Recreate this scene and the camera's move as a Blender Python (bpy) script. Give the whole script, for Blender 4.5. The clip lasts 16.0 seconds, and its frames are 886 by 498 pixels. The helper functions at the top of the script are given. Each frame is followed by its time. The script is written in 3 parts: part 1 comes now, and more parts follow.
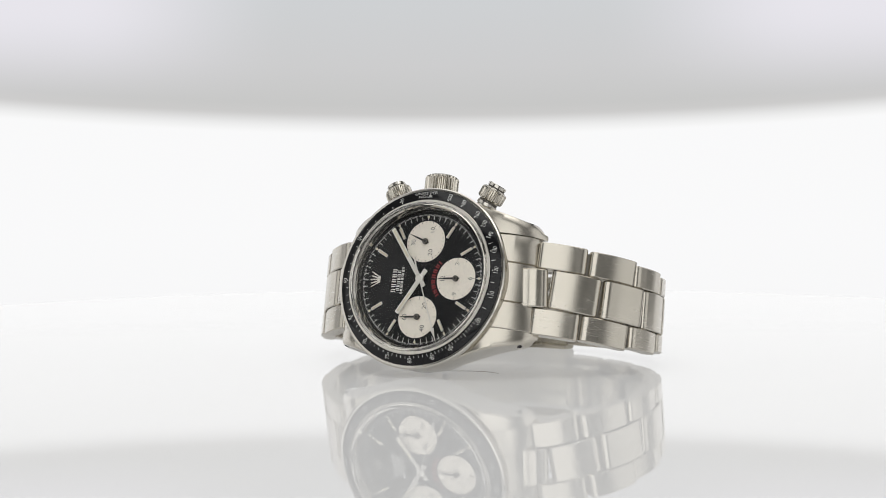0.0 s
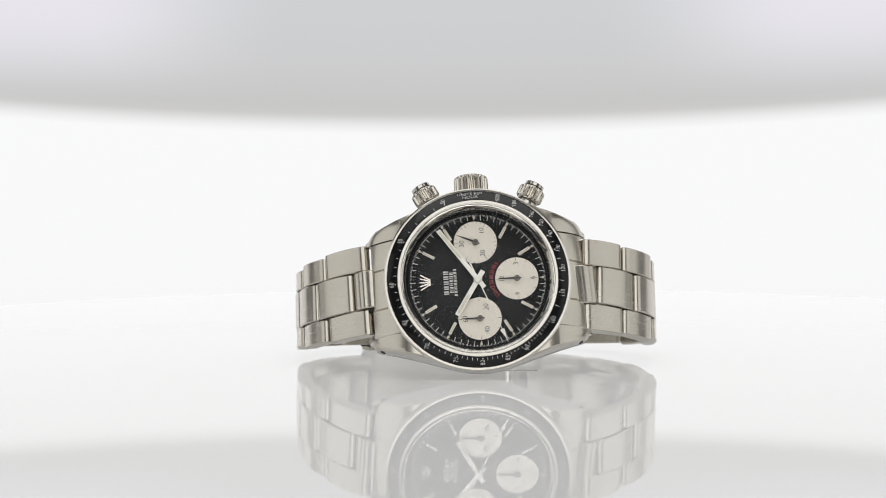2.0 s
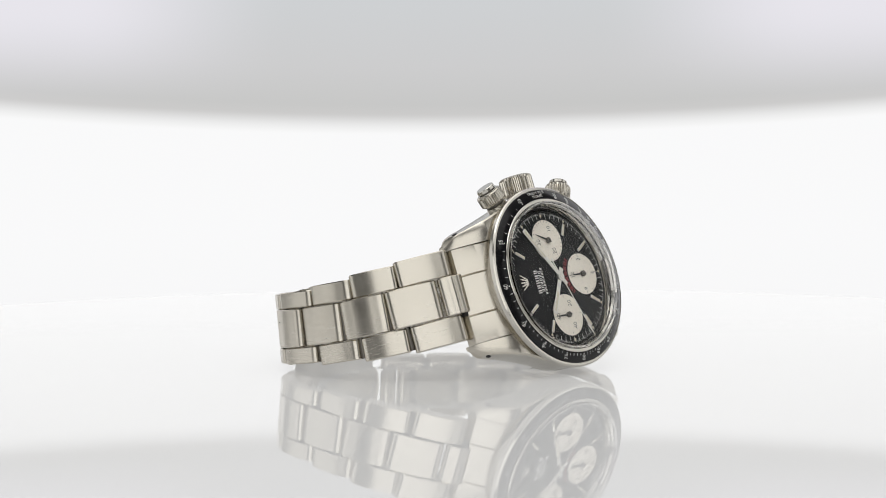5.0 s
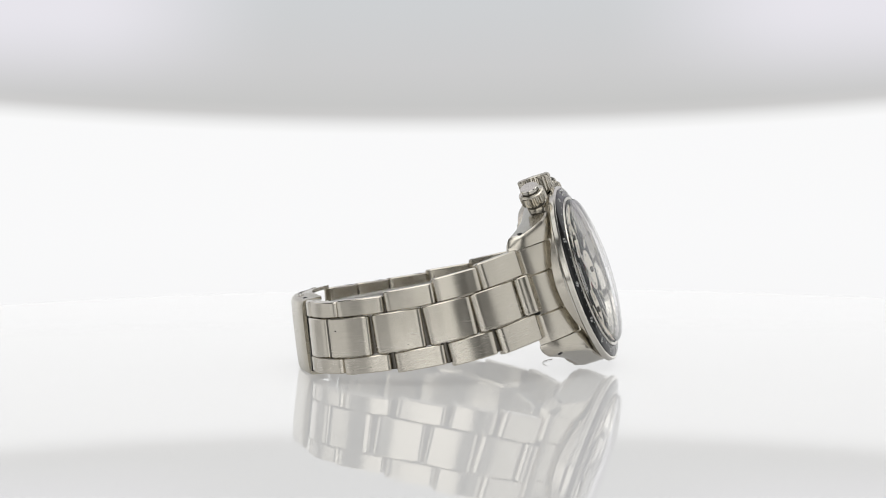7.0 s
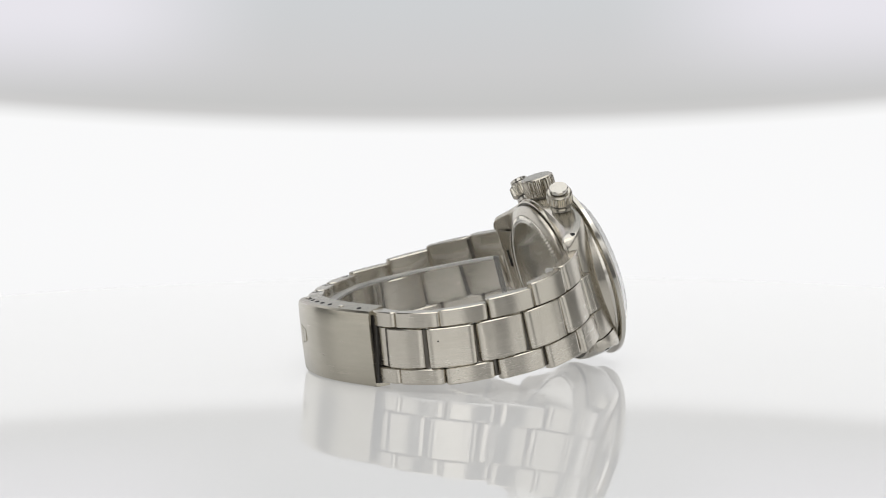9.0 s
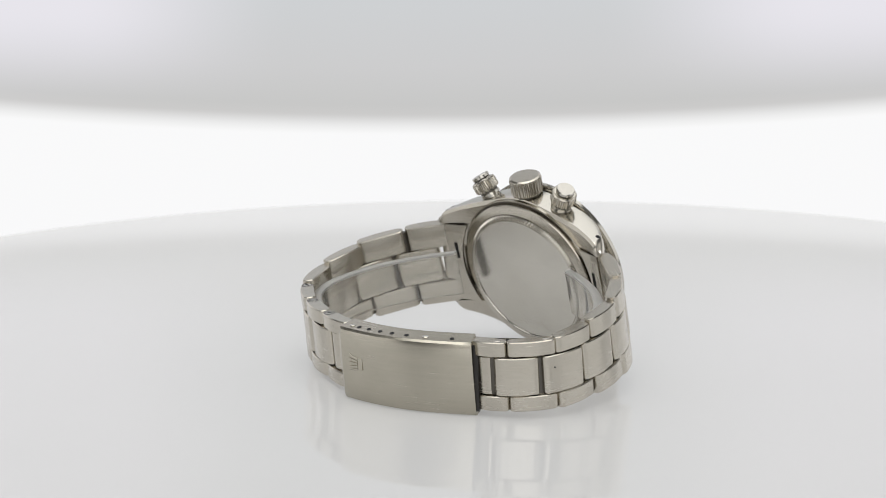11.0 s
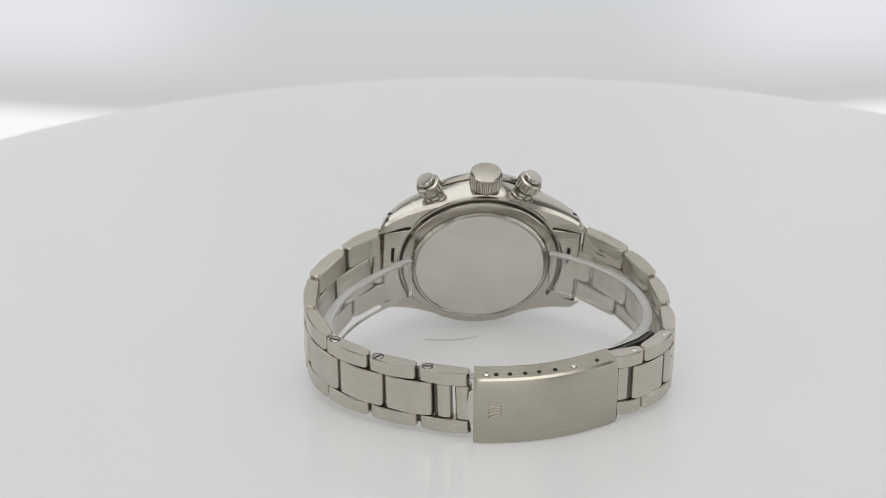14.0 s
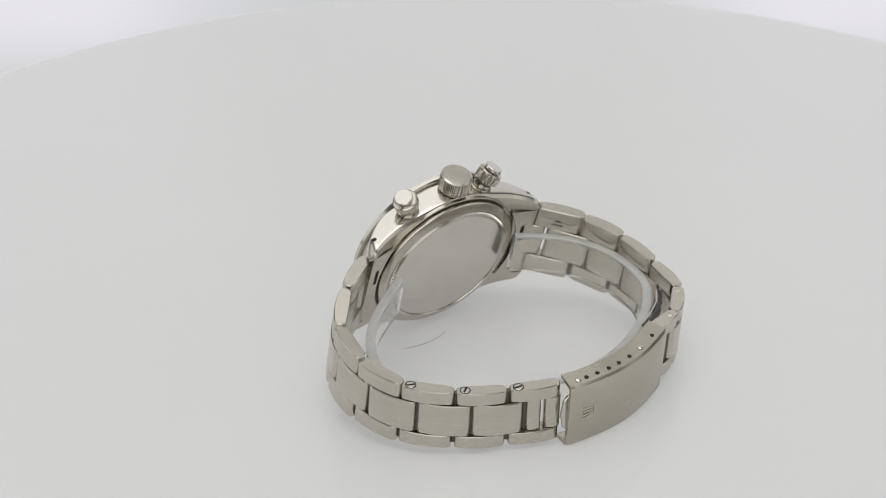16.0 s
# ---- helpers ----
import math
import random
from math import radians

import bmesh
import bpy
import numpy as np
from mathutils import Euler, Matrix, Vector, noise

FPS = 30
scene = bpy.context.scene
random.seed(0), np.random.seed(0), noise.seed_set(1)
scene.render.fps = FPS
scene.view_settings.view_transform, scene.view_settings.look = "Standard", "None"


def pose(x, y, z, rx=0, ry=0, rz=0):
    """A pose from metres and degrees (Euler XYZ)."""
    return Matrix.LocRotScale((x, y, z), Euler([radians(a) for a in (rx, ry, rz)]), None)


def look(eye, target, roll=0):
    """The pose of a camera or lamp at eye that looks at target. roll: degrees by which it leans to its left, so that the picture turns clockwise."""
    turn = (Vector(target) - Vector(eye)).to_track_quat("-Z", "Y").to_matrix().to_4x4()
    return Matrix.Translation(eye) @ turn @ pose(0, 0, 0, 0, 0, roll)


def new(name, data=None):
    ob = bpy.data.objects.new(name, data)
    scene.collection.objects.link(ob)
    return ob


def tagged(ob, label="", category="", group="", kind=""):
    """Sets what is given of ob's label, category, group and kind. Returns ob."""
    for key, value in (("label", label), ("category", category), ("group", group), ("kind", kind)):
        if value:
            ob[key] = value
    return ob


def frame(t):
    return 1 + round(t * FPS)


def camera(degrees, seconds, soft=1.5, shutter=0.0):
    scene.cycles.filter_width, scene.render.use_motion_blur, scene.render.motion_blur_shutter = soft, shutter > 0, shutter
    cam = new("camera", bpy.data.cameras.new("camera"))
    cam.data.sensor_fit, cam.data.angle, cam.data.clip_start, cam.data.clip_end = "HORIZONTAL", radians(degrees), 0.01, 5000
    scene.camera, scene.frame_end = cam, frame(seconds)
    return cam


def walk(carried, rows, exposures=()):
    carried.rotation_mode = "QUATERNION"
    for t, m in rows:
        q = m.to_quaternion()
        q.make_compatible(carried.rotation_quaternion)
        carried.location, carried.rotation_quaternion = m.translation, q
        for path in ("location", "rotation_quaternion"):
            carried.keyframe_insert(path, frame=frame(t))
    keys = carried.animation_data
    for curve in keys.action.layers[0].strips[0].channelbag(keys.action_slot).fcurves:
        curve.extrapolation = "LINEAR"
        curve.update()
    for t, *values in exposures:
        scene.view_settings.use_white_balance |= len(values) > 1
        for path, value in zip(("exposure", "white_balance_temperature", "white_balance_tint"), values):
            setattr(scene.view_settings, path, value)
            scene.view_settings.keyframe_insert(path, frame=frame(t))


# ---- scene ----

# ======================= camera on its swing arm =======================
MM = 0.001
PIVOT = Matrix.Translation((0, 0.0074, 0.0260))


def arm(deg):
    """The pose of the swing arm that carries camera and backdrop, raised by so many degrees."""
    return PIVOT @ pose(0, 0, 0, -deg) @ PIVOT.inverted()


EYE = Vector((0.0059, -0.47064, 0.05403))
AIM = EYE + Vector((math.sin(radians(-1.654)) * math.cos(radians(3.637)), math.cos(radians(-1.654)) * math.cos(radians(3.637)), -math.sin(radians(3.637))))
RISE = [(0, 0), (4, 0), (8, 0), (8.5, 0.07), (9, 1.15), (9.2, 1.83), (11.5, 9.66), (12, 11.40), (12.5, 13.41), (13, 15.30),
        (13.5, 17.16), (14, 19.06), (14.5, 20.89), (15, 22.75), (15.5, 24.55), (16, 26.45)]
cam = camera(22.147, 16.0, soft=0.85)
cam.data.dof.use_dof = True
cam.data.dof.focus_distance = 0.446
cam.data.dof.aperture_fstop = 38.0
walk(cam, [(t, arm(d) @ look(EYE, AIM, -0.24)) for t, d in RISE])
TURN = [(t * 0.5, pose(0, 0, 0, 0, 0, -23.868 + 15.147 * t * 0.5)) for t in range(33)]

# ======================= light =======================
world = bpy.data.worlds.new("studio_air")
scene.world = world
world.use_nodes = True
world.node_tree.nodes["Background"].inputs["Color"].default_value = (1.0, 0.99, 0.97, 1)
world.node_tree.nodes["Background"].inputs["Strength"].default_value = 0.3
scene.view_settings.exposure = 0.0


def softbox(name, eye, target, sx, sy, watts, color=(1, 0.997, 0.98)):
    lamp = bpy.data.lights.new(name, "AREA")
    lamp.shape, lamp.size, lamp.size_y, lamp.energy, lamp.color = "RECTANGLE", sx, sy, watts, color
    ob = new(name, lamp)
    ob.matrix_world = look(eye, target)
    return ob


# Unseen lamps, places assumed and tuned for tones on steel, dial and plate.
softbox("softbox_top", (0, 0.1, 1.5), (0, 0, 0), 1.6, 1.6, 9.2)
softbox("softbox_front", (0.0, -0.46, 1.46), (0, 0, 0.02), 2.4, 0.9, 5.8)
# Added fills: for steel facing the camera, and for the links' top edges.
softbox("fill_camera_side", (0, -1.32, 0.56), (0, 0, 0.03), 1.5, 1.2, 6.4)
softbox("fill_back", (0, 1.35, 1.05), (0, 0, 0.02), 2.4, 0.9, 4.2)
softbox("softbox_left", (-1.5, -0.25, 0.45), (0, 0, 0.05), 1.5, 1.3, 3.9)
softbox("softbox_right", (1.5, -0.25, 0.45), (0, 0, 0.05), 1.5, 1.3, 3.9)


# ======================= materials =======================
def material(name):
    m = bpy.data.materials.new(name)
    m.use_nodes = True
    return m, m.node_tree, m.node_tree.nodes["Principled BSDF"]


def node(tree, kind, **values):
    n = tree.nodes.new(kind)
    for k, v in values.items():
        n.inputs[k].default_value = v
    return n


def ramp(tree, fac, stops):
    n = tree.nodes.new("ShaderNodeValToRGB")
    e = n.color_ramp.elements
    while len(e) < len(stops):
        e.new(0.5)
    for el, (p, c) in zip(e, stops):
        el.position, el.color = p, (*c, 1) if len(c) == 3 else c
    tree.links.new(fac, n.inputs["Fac"])
    return n.outputs["Color"]


def steel(name, color, rough, stretch, bump=0.03, spread=0.04, fine=9000):
    """Stainless steel with a grain drawn out by stretch (x, y, z), smears and fine scratches."""
    m, t, b = material(name)
    co = t.nodes.new("ShaderNodeTexCoord")
    mp = node(t, "ShaderNodeMapping", Scale=stretch)
    t.links.new(co.outputs["Object"], mp.inputs["Vector"])
    grain = node(t, "ShaderNodeTexNoise", Scale=fine, Detail=3.0, Roughness=0.6)
    t.links.new(mp.outputs["Vector"], grain.inputs["Vector"])
    smear = node(t, "ShaderNodeTexNoise", Scale=90.0, Detail=4.0, Roughness=0.6)
    t.links.new(co.outputs["Object"], smear.inputs["Vector"])
    mix = node(t, "ShaderNodeMath")
    mix.operation = "MULTIPLY_ADD"
    t.links.new(grain.outputs["Fac"], mix.inputs[0])
    mix.inputs[1].default_value = 0.9
    t.links.new(smear.outputs["Fac"], mix.inputs[2])
    r = node(t, "ShaderNodeMapRange")
    r.inputs["From Min"].default_value, r.inputs["From Max"].default_value = 0.6, 1.3
    r.inputs["To Min"].default_value, r.inputs["To Max"].default_value = max(0.02, rough - spread), rough + spread
    t.links.new(mix.outputs[0], r.inputs["Value"])
    t.links.new(r.outputs["Result"], b.inputs["Roughness"])
    c1 = tuple(v * 0.93 for v in color)
    col = ramp(t, grain.outputs["Fac"], [(0.3, c1), (0.7, color)])
    tint = ramp(t, smear.outputs["Fac"], [(0.3, (0.92, 0.92, 0.905)), (0.65, (1.0, 1.0, 1.0))])
    mx = t.nodes.new("ShaderNodeMix")
    mx.data_type, mx.blend_type = "RGBA", "MULTIPLY"
    mx.inputs[0].default_value = 1.0
    t.links.new(col, mx.inputs[6])
    t.links.new(tint, mx.inputs[7])
    t.links.new(mx.outputs[2], b.inputs["Base Color"])
    b.inputs["Metallic"].default_value = 1.0
    bp = node(t, "ShaderNodeBump", Strength=bump, Distance=0.00005)
    t.links.new(grain.outputs["Fac"], bp.inputs["Height"])
    t.links.new(bp.outputs["Normal"], b.inputs["Normal"])
    return m


STEEL = (0.625, 0.588, 0.522)
BRUSHED = steel("brushed_steel", STEEL, 0.245, (0.012, 1, 1), 0.016, 0.05, fine=4200)
CLASP_STEEL = steel("clasp_steel", (0.53, 0.498, 0.425), 0.25, (0.012, 0.012, 1), 0.02, fine=6000)
SATIN = steel("satin_steel", STEEL, 0.24, (1, 1, 1), 0.02)
POLISHED = steel("polished_steel", (0.66, 0.635, 0.585), 0.15, (1, 1, 1), 0.015, 0.05, 4000)
MIRROR = steel("mirror_steel", (0.60, 0.58, 0.54), 0.05, (1, 1, 1), 0.0, 0.02)
HAND_STEEL = steel("hand_steel", (0.82, 0.80, 0.755), 0.40, (1, 1, 1), 0.02)
COVER_STEEL = steel("caseback_steel", (0.72, 0.695, 0.64), 0.19, (1, 1, 1), 0.02)
# Dark steel; between the links it stands in for shade.
DARK_STEEL = steel("dark_steel_and_gap_shade", (0.15, 0.14, 0.125), 0.4, (1, 1, 1), 0.05)


def plain(name, color, rough, metal=0.0, mottle=0.12, scale=900.0, bump=0.0, coat=0.0):
    m, t, b = material(name)
    co = t.nodes.new("ShaderNodeTexCoord")
    n = node(t, "ShaderNodeTexNoise", Scale=scale, Detail=4.0)
    t.links.new(co.outputs["Object"], n.inputs["Vector"])
    col = ramp(t, n.outputs["Fac"], [(0.3, tuple(v * (1 - mottle) for v in color)), (0.7, tuple(min(1, v * (1 + mottle * 0.5)) for v in color))])
    t.links.new(col, b.inputs["Base Color"])
    r = node(t, "ShaderNodeMapRange")
    r.inputs["To Min"].default_value, r.inputs["To Max"].default_value = rough * 0.8, rough * 1.2
    t.links.new(n.outputs["Fac"], r.inputs["Value"])
    t.links.new(r.outputs["Result"], b.inputs["Roughness"])
    b.inputs["Metallic"].default_value = metal
    b.inputs["Coat Weight"].default_value = coat
    if bump:
        bp = node(t, "ShaderNodeBump", Strength=bump, Distance=0.00003)
        t.links.new(n.outputs["Fac"], bp.inputs["Height"])
        t.links.new(bp.outputs["Normal"], b.inputs["Normal"])
    return m


BLACK_INSERT = plain("black_acrylic", (0.008, 0.008, 0.009), 0.10, mottle=0.3)
BLACK_INSERT.node_tree.nodes["Principled BSDF"].inputs["IOR"].default_value = 1.35
BLACK_DIAL = plain("black_dial_lacquer", (0.009, 0.009, 0.010), 0.6, mottle=0.2, scale=120)
BLACK_DIAL.node_tree.nodes["Principled BSDF"].inputs["IOR"].default_value = 1.3
CREAM = plain("cream_silvered", (0.82, 0.765, 0.67), 0.42, mottle=0.06, scale=1500, bump=0.05)
WHITE_INK = plain("white_ink", (0.72, 0.72, 0.70), 0.5, mottle=0.08)
GREY_INK = plain("dark_grey_ink", (0.05, 0.048, 0.045), 0.5)
RED_INK = plain("red_ink", (0.22, 0.016, 0.022), 0.5)
LUME = plain("aged_luminous_paint", (0.68, 0.63, 0.50), 0.6, mottle=0.15)
# Colour of the counter hands; at the clasp it stands in for shade.
BLACK_STEEL = plain("black_hand_and_gap_shade", (0.02, 0.018, 0.016), 0.3, metal=0.0)
# Near-black that stands in for the shade inside bores, slots and gaps.
HOLE_DARK = plain("bore_and_slot_shade", (0.01, 0.01, 0.01), 0.7)
# Grey base with an added glow that lifts the shade under the watch.
PLATE_WHITE = plain("white_gloss_acrylic_glow", (0.45, 0.45, 0.45), 0.012, mottle=0.015, scale=12)
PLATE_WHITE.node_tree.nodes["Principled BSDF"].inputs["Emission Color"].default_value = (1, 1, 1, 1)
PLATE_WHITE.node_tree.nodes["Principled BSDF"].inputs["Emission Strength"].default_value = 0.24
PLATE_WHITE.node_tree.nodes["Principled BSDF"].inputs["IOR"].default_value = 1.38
WALL_GREY = plain("grey_wall_paint", (0.42, 0.42, 0.415), 0.7, mottle=0.05, scale=3)
FLOOR_GREY = plain("grey_studio_floor", (0.35, 0.35, 0.35), 0.6, mottle=0.1, scale=4)
FIBRE = plain("grey_brown_fibre", (0.22, 0.20, 0.16), 0.6)


def clear(name, ior, rough, tint=(1, 1, 1), spread=0.06):
    m, t, b = material(name)
    b.inputs["Base Color"].default_value = (*tint, 1)
    b.inputs["Transmission Weight"].default_value = 1.0
    b.inputs["IOR"].default_value = ior
    co = t.nodes.new("ShaderNodeTexCoord")
    n = node(t, "ShaderNodeTexNoise", Scale=250.0, Detail=5.0)
    t.links.new(co.outputs["Object"], n.inputs["Vector"])
    r = node(t, "ShaderNodeMapRange")
    r.inputs["From Min"].default_value, r.inputs["From Max"].default_value = 0.5, 0.9
    r.inputs["To Min"].default_value, r.inputs["To Max"].default_value = rough, rough + spread
    t.links.new(n.outputs["Fac"], r.inputs["Value"])
    t.links.new(r.outputs["Result"], b.inputs["Roughness"])
    return m


CRYSTAL = clear("acrylic_crystal", 1.33, 0.0, spread=0.0)
CLEAR_PLASTIC = clear("clear_plastic", 1.25, 0.05, (0.965, 0.96, 0.945))
CLEAR_PLASTIC.node_tree.nodes["Principled BSDF"].inputs["Transmission Weight"].default_value = 0.95


def dome_glass(name, base, grazing):
    """Thin clear sheet: light passes straight through, with a clean gloss that grows towards grazing."""
    m = bpy.data.materials.new(name)
    m.use_nodes = True
    t = m.node_tree
    t.nodes.clear()
    out, mix = t.nodes.new("ShaderNodeOutputMaterial"), t.nodes.new("ShaderNodeMixShader")
    see, gloss = t.nodes.new("ShaderNodeBsdfTransparent"), t.nodes.new("ShaderNodeBsdfAnisotropic")
    gloss.inputs["Roughness"].default_value = 0.16
    facing = node(t, "ShaderNodeLayerWeight", Blend=0.5)
    steep, scale = t.nodes.new("ShaderNodeMath"), t.nodes.new("ShaderNodeMath")
    steep.operation, scale.operation = "POWER", "MULTIPLY_ADD"
    steep.inputs[1].default_value = 3.6
    scale.inputs[1].default_value, scale.inputs[2].default_value = grazing, base
    t.links.new(facing.outputs["Facing"], steep.inputs[0])
    t.links.new(steep.outputs[0], scale.inputs[0])
    t.links.new(scale.outputs[0], mix.inputs[0])
    t.links.new(see.outputs[0], mix.inputs[1])
    t.links.new(gloss.outputs[0], mix.inputs[2])
    t.links.new(mix.outputs[0], out.inputs["Surface"])
    return m


DOME = dome_glass("acrylic_dome", 0.014, 0.95)
DOME_INSIDE = dome_glass("acrylic_dome_inside", 0.0, 0.1)
FROSTED = plain("frosted_plastic_edge", (0.60, 0.595, 0.575), 0.35, mottle=0.1, scale=400)
FROSTED.node_tree.nodes["Principled BSDF"].inputs["Transmission Weight"].default_value = 0.5


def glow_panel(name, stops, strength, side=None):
    """An emissive sheet: its lit tones are painted in by height (object z), and softly towards both sides."""
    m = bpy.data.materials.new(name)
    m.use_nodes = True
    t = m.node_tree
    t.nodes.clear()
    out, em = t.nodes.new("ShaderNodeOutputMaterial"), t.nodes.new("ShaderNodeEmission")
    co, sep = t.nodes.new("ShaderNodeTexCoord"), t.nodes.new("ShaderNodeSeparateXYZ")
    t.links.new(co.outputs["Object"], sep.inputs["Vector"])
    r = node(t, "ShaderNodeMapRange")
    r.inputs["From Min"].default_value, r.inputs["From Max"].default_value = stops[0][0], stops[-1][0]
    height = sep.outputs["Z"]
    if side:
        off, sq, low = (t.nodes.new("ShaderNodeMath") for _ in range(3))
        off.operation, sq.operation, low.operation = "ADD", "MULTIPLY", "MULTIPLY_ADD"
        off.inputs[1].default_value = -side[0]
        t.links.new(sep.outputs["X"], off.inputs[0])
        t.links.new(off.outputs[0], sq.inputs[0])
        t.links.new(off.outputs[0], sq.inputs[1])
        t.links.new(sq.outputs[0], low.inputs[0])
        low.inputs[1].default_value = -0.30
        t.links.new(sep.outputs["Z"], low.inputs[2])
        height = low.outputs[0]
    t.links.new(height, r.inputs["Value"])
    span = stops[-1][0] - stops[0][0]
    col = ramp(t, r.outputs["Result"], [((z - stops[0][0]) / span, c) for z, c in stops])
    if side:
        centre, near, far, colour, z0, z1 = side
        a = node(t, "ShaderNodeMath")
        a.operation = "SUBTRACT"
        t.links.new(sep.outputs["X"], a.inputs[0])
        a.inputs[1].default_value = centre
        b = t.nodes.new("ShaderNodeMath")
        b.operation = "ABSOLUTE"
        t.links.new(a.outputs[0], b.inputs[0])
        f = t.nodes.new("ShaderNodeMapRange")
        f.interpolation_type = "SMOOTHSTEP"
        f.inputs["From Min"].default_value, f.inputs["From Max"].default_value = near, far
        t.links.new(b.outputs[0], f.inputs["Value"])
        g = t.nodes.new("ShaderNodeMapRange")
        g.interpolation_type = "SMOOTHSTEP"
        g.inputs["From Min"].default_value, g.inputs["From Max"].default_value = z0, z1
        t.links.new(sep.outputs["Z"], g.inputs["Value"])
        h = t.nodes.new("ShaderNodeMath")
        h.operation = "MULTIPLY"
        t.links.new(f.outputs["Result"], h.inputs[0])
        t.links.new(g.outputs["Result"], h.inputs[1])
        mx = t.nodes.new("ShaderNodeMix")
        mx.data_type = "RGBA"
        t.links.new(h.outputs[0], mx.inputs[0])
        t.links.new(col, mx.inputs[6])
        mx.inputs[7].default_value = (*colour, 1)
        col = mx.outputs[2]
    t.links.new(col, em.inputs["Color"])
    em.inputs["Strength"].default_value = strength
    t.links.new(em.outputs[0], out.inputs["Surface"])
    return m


# ======================= mesh helpers =======================
def part(name, bm, mat, parent=None, label="", m=None, smooth=None):
    """Links a bmesh, modelled in millimetres, as one mesh object; m: its pose in millimetres."""
    bmesh.ops.recalc_face_normals(bm, faces=bm.faces)
    me = bpy.data.meshes.new(name)
    for v in bm.verts:
        v.co *= MM
    if smooth is not None:
        lim = radians(smooth)
        for f in bm.faces:
            f.smooth = True
        for e in bm.edges:
            if len(e.link_faces) == 2 and e.calc_face_angle(0) > lim:
                e.smooth = False
    bm.to_mesh(me)
    bm.free()
    me.materials.append(mat)
    ob = new(name, me)
    if parent:
        ob.parent = parent
    if m is not None:
        m = m.copy()
        m.translation *= MM
        ob.matrix_basis = m
    if label:
        ob["label"] = label
    return ob


def lathe(profile, seg=96, bm=None, wave=None):
    """Turns (r, z) points round z. wave(i, j): a factor on the radius of point j at step i."""
    bm = bm or bmesh.new()
    rings = []
    for j, (r, z) in enumerate(profile):
        if r < 1e-6:
            rings.append([bm.verts.new((0, 0, z))])
            continue
        ring = []
        for i in range(seg):
            a, k = 2 * math.pi * i / seg, wave(i, j) if wave else 1.0
            ring.append(bm.verts.new((r * k * math.cos(a), r * k * math.sin(a), z)))
        rings.append(ring)
    for p, q in zip(rings, rings[1:]):
        for i in range(seg):
            k = (i + 1) % seg
            if len(p) == 1 and len(q) > 1:
                bm.faces.new((p[0], q[i], q[k]))
            elif len(q) == 1 and len(p) > 1:
                bm.faces.new((p[i], q[0], p[k]))
            elif len(p) > 1:
                bm.faces.new((p[i], q[i], q[k], p[k]))
    return bm


def prism(outline, z0, z1, bevel=0.0, bm=None):
    """A plate from a closed outline, with small bevels on its upper and lower edges."""
    bm = bm or bmesh.new()
    n = len(outline)

    def ring(z, inset):
        made = []
        for i in range(n):
            a, p, q = Vector(outline[i - 1]), Vector(outline[i]), Vector(outline[(i + 1) % n])
            d = ((p - a).normalized() + (q - p).normalized())
            d = d.normalized() if d.length > 1e-6 else Vector((1, 0))
            nrm = Vector((-d.y, d.x))
            made.append(bm.verts.new((*(p + nrm * inset), z)))
        return made
    rings = [ring(z0, bevel), ring(z0 + bevel, 0), ring(z1 - bevel, 0), ring(z1, bevel)] if bevel else [ring(z0, 0), ring(z1, 0)]
    for p, q in zip(rings, rings[1:]):
        for i in range(n):
            k = (i + 1) % n
            bm.faces.new((p[i], p[k], q[k], q[i]))
    bm.faces.new(list(reversed(rings[0])))
    bm.faces.new(rings[-1])
    return bm


def bar(x0, x1, y0, y1, z0, z1, bevel=0.0, bm=None):
    return prism([(x0, y0), (x1, y0), (x1, y1), (x0, y1)], z0, z1, bevel, bm)


def rod(r, length, seg=14, chamfer=0.08):
    return lathe([(0, 0), (r - chamfer, 0), (r, chamfer), (r, length - chamfer), (r - chamfer, length), (0, length)], seg)


def axes(x, y, z, origin):
    """A pose from three axes and an origin, in millimetres."""
    return Matrix(((x[0], y[0], z[0], origin[0]), (x[1], y[1], z[1], origin[1]), (x[2], y[2], z[2], origin[2]), (0, 0, 0, 1)))


LETTERS = {}


def lettering(name, text, size, mat, parent, m, thick=0.03, label=""):
    """Printed characters as a thin mesh, centred on m (x along the line, y up)."""
    key = (text, size)
    if key not in LETTERS:
        cu = bpy.data.curves.new("letters", "FONT")
        cu.body, cu.size, cu.align_x, cu.align_y, cu.resolution_u = text, size * MM, "CENTER", "CENTER", 3
        cu.extrude = thick * MM * 0.5
        cu.offset = -0.012 * size * MM
        ob = new("letters", cu)
        bpy.context.view_layer.update()
        LETTERS[key] = bpy.data.meshes.new_from_object(ob.evaluated_get(bpy.context.evaluated_depsgraph_get()))
        bpy.data.objects.remove(ob)
        LETTERS[key].materials.clear()
        LETTERS[key].materials.append(mat)
    ob = new(name, LETTERS[key])
    ob.parent = parent
    m = m.copy()
    m.translation *= MM
    ob.matrix_basis = m
    if label:
        ob["label"] = label
    return ob


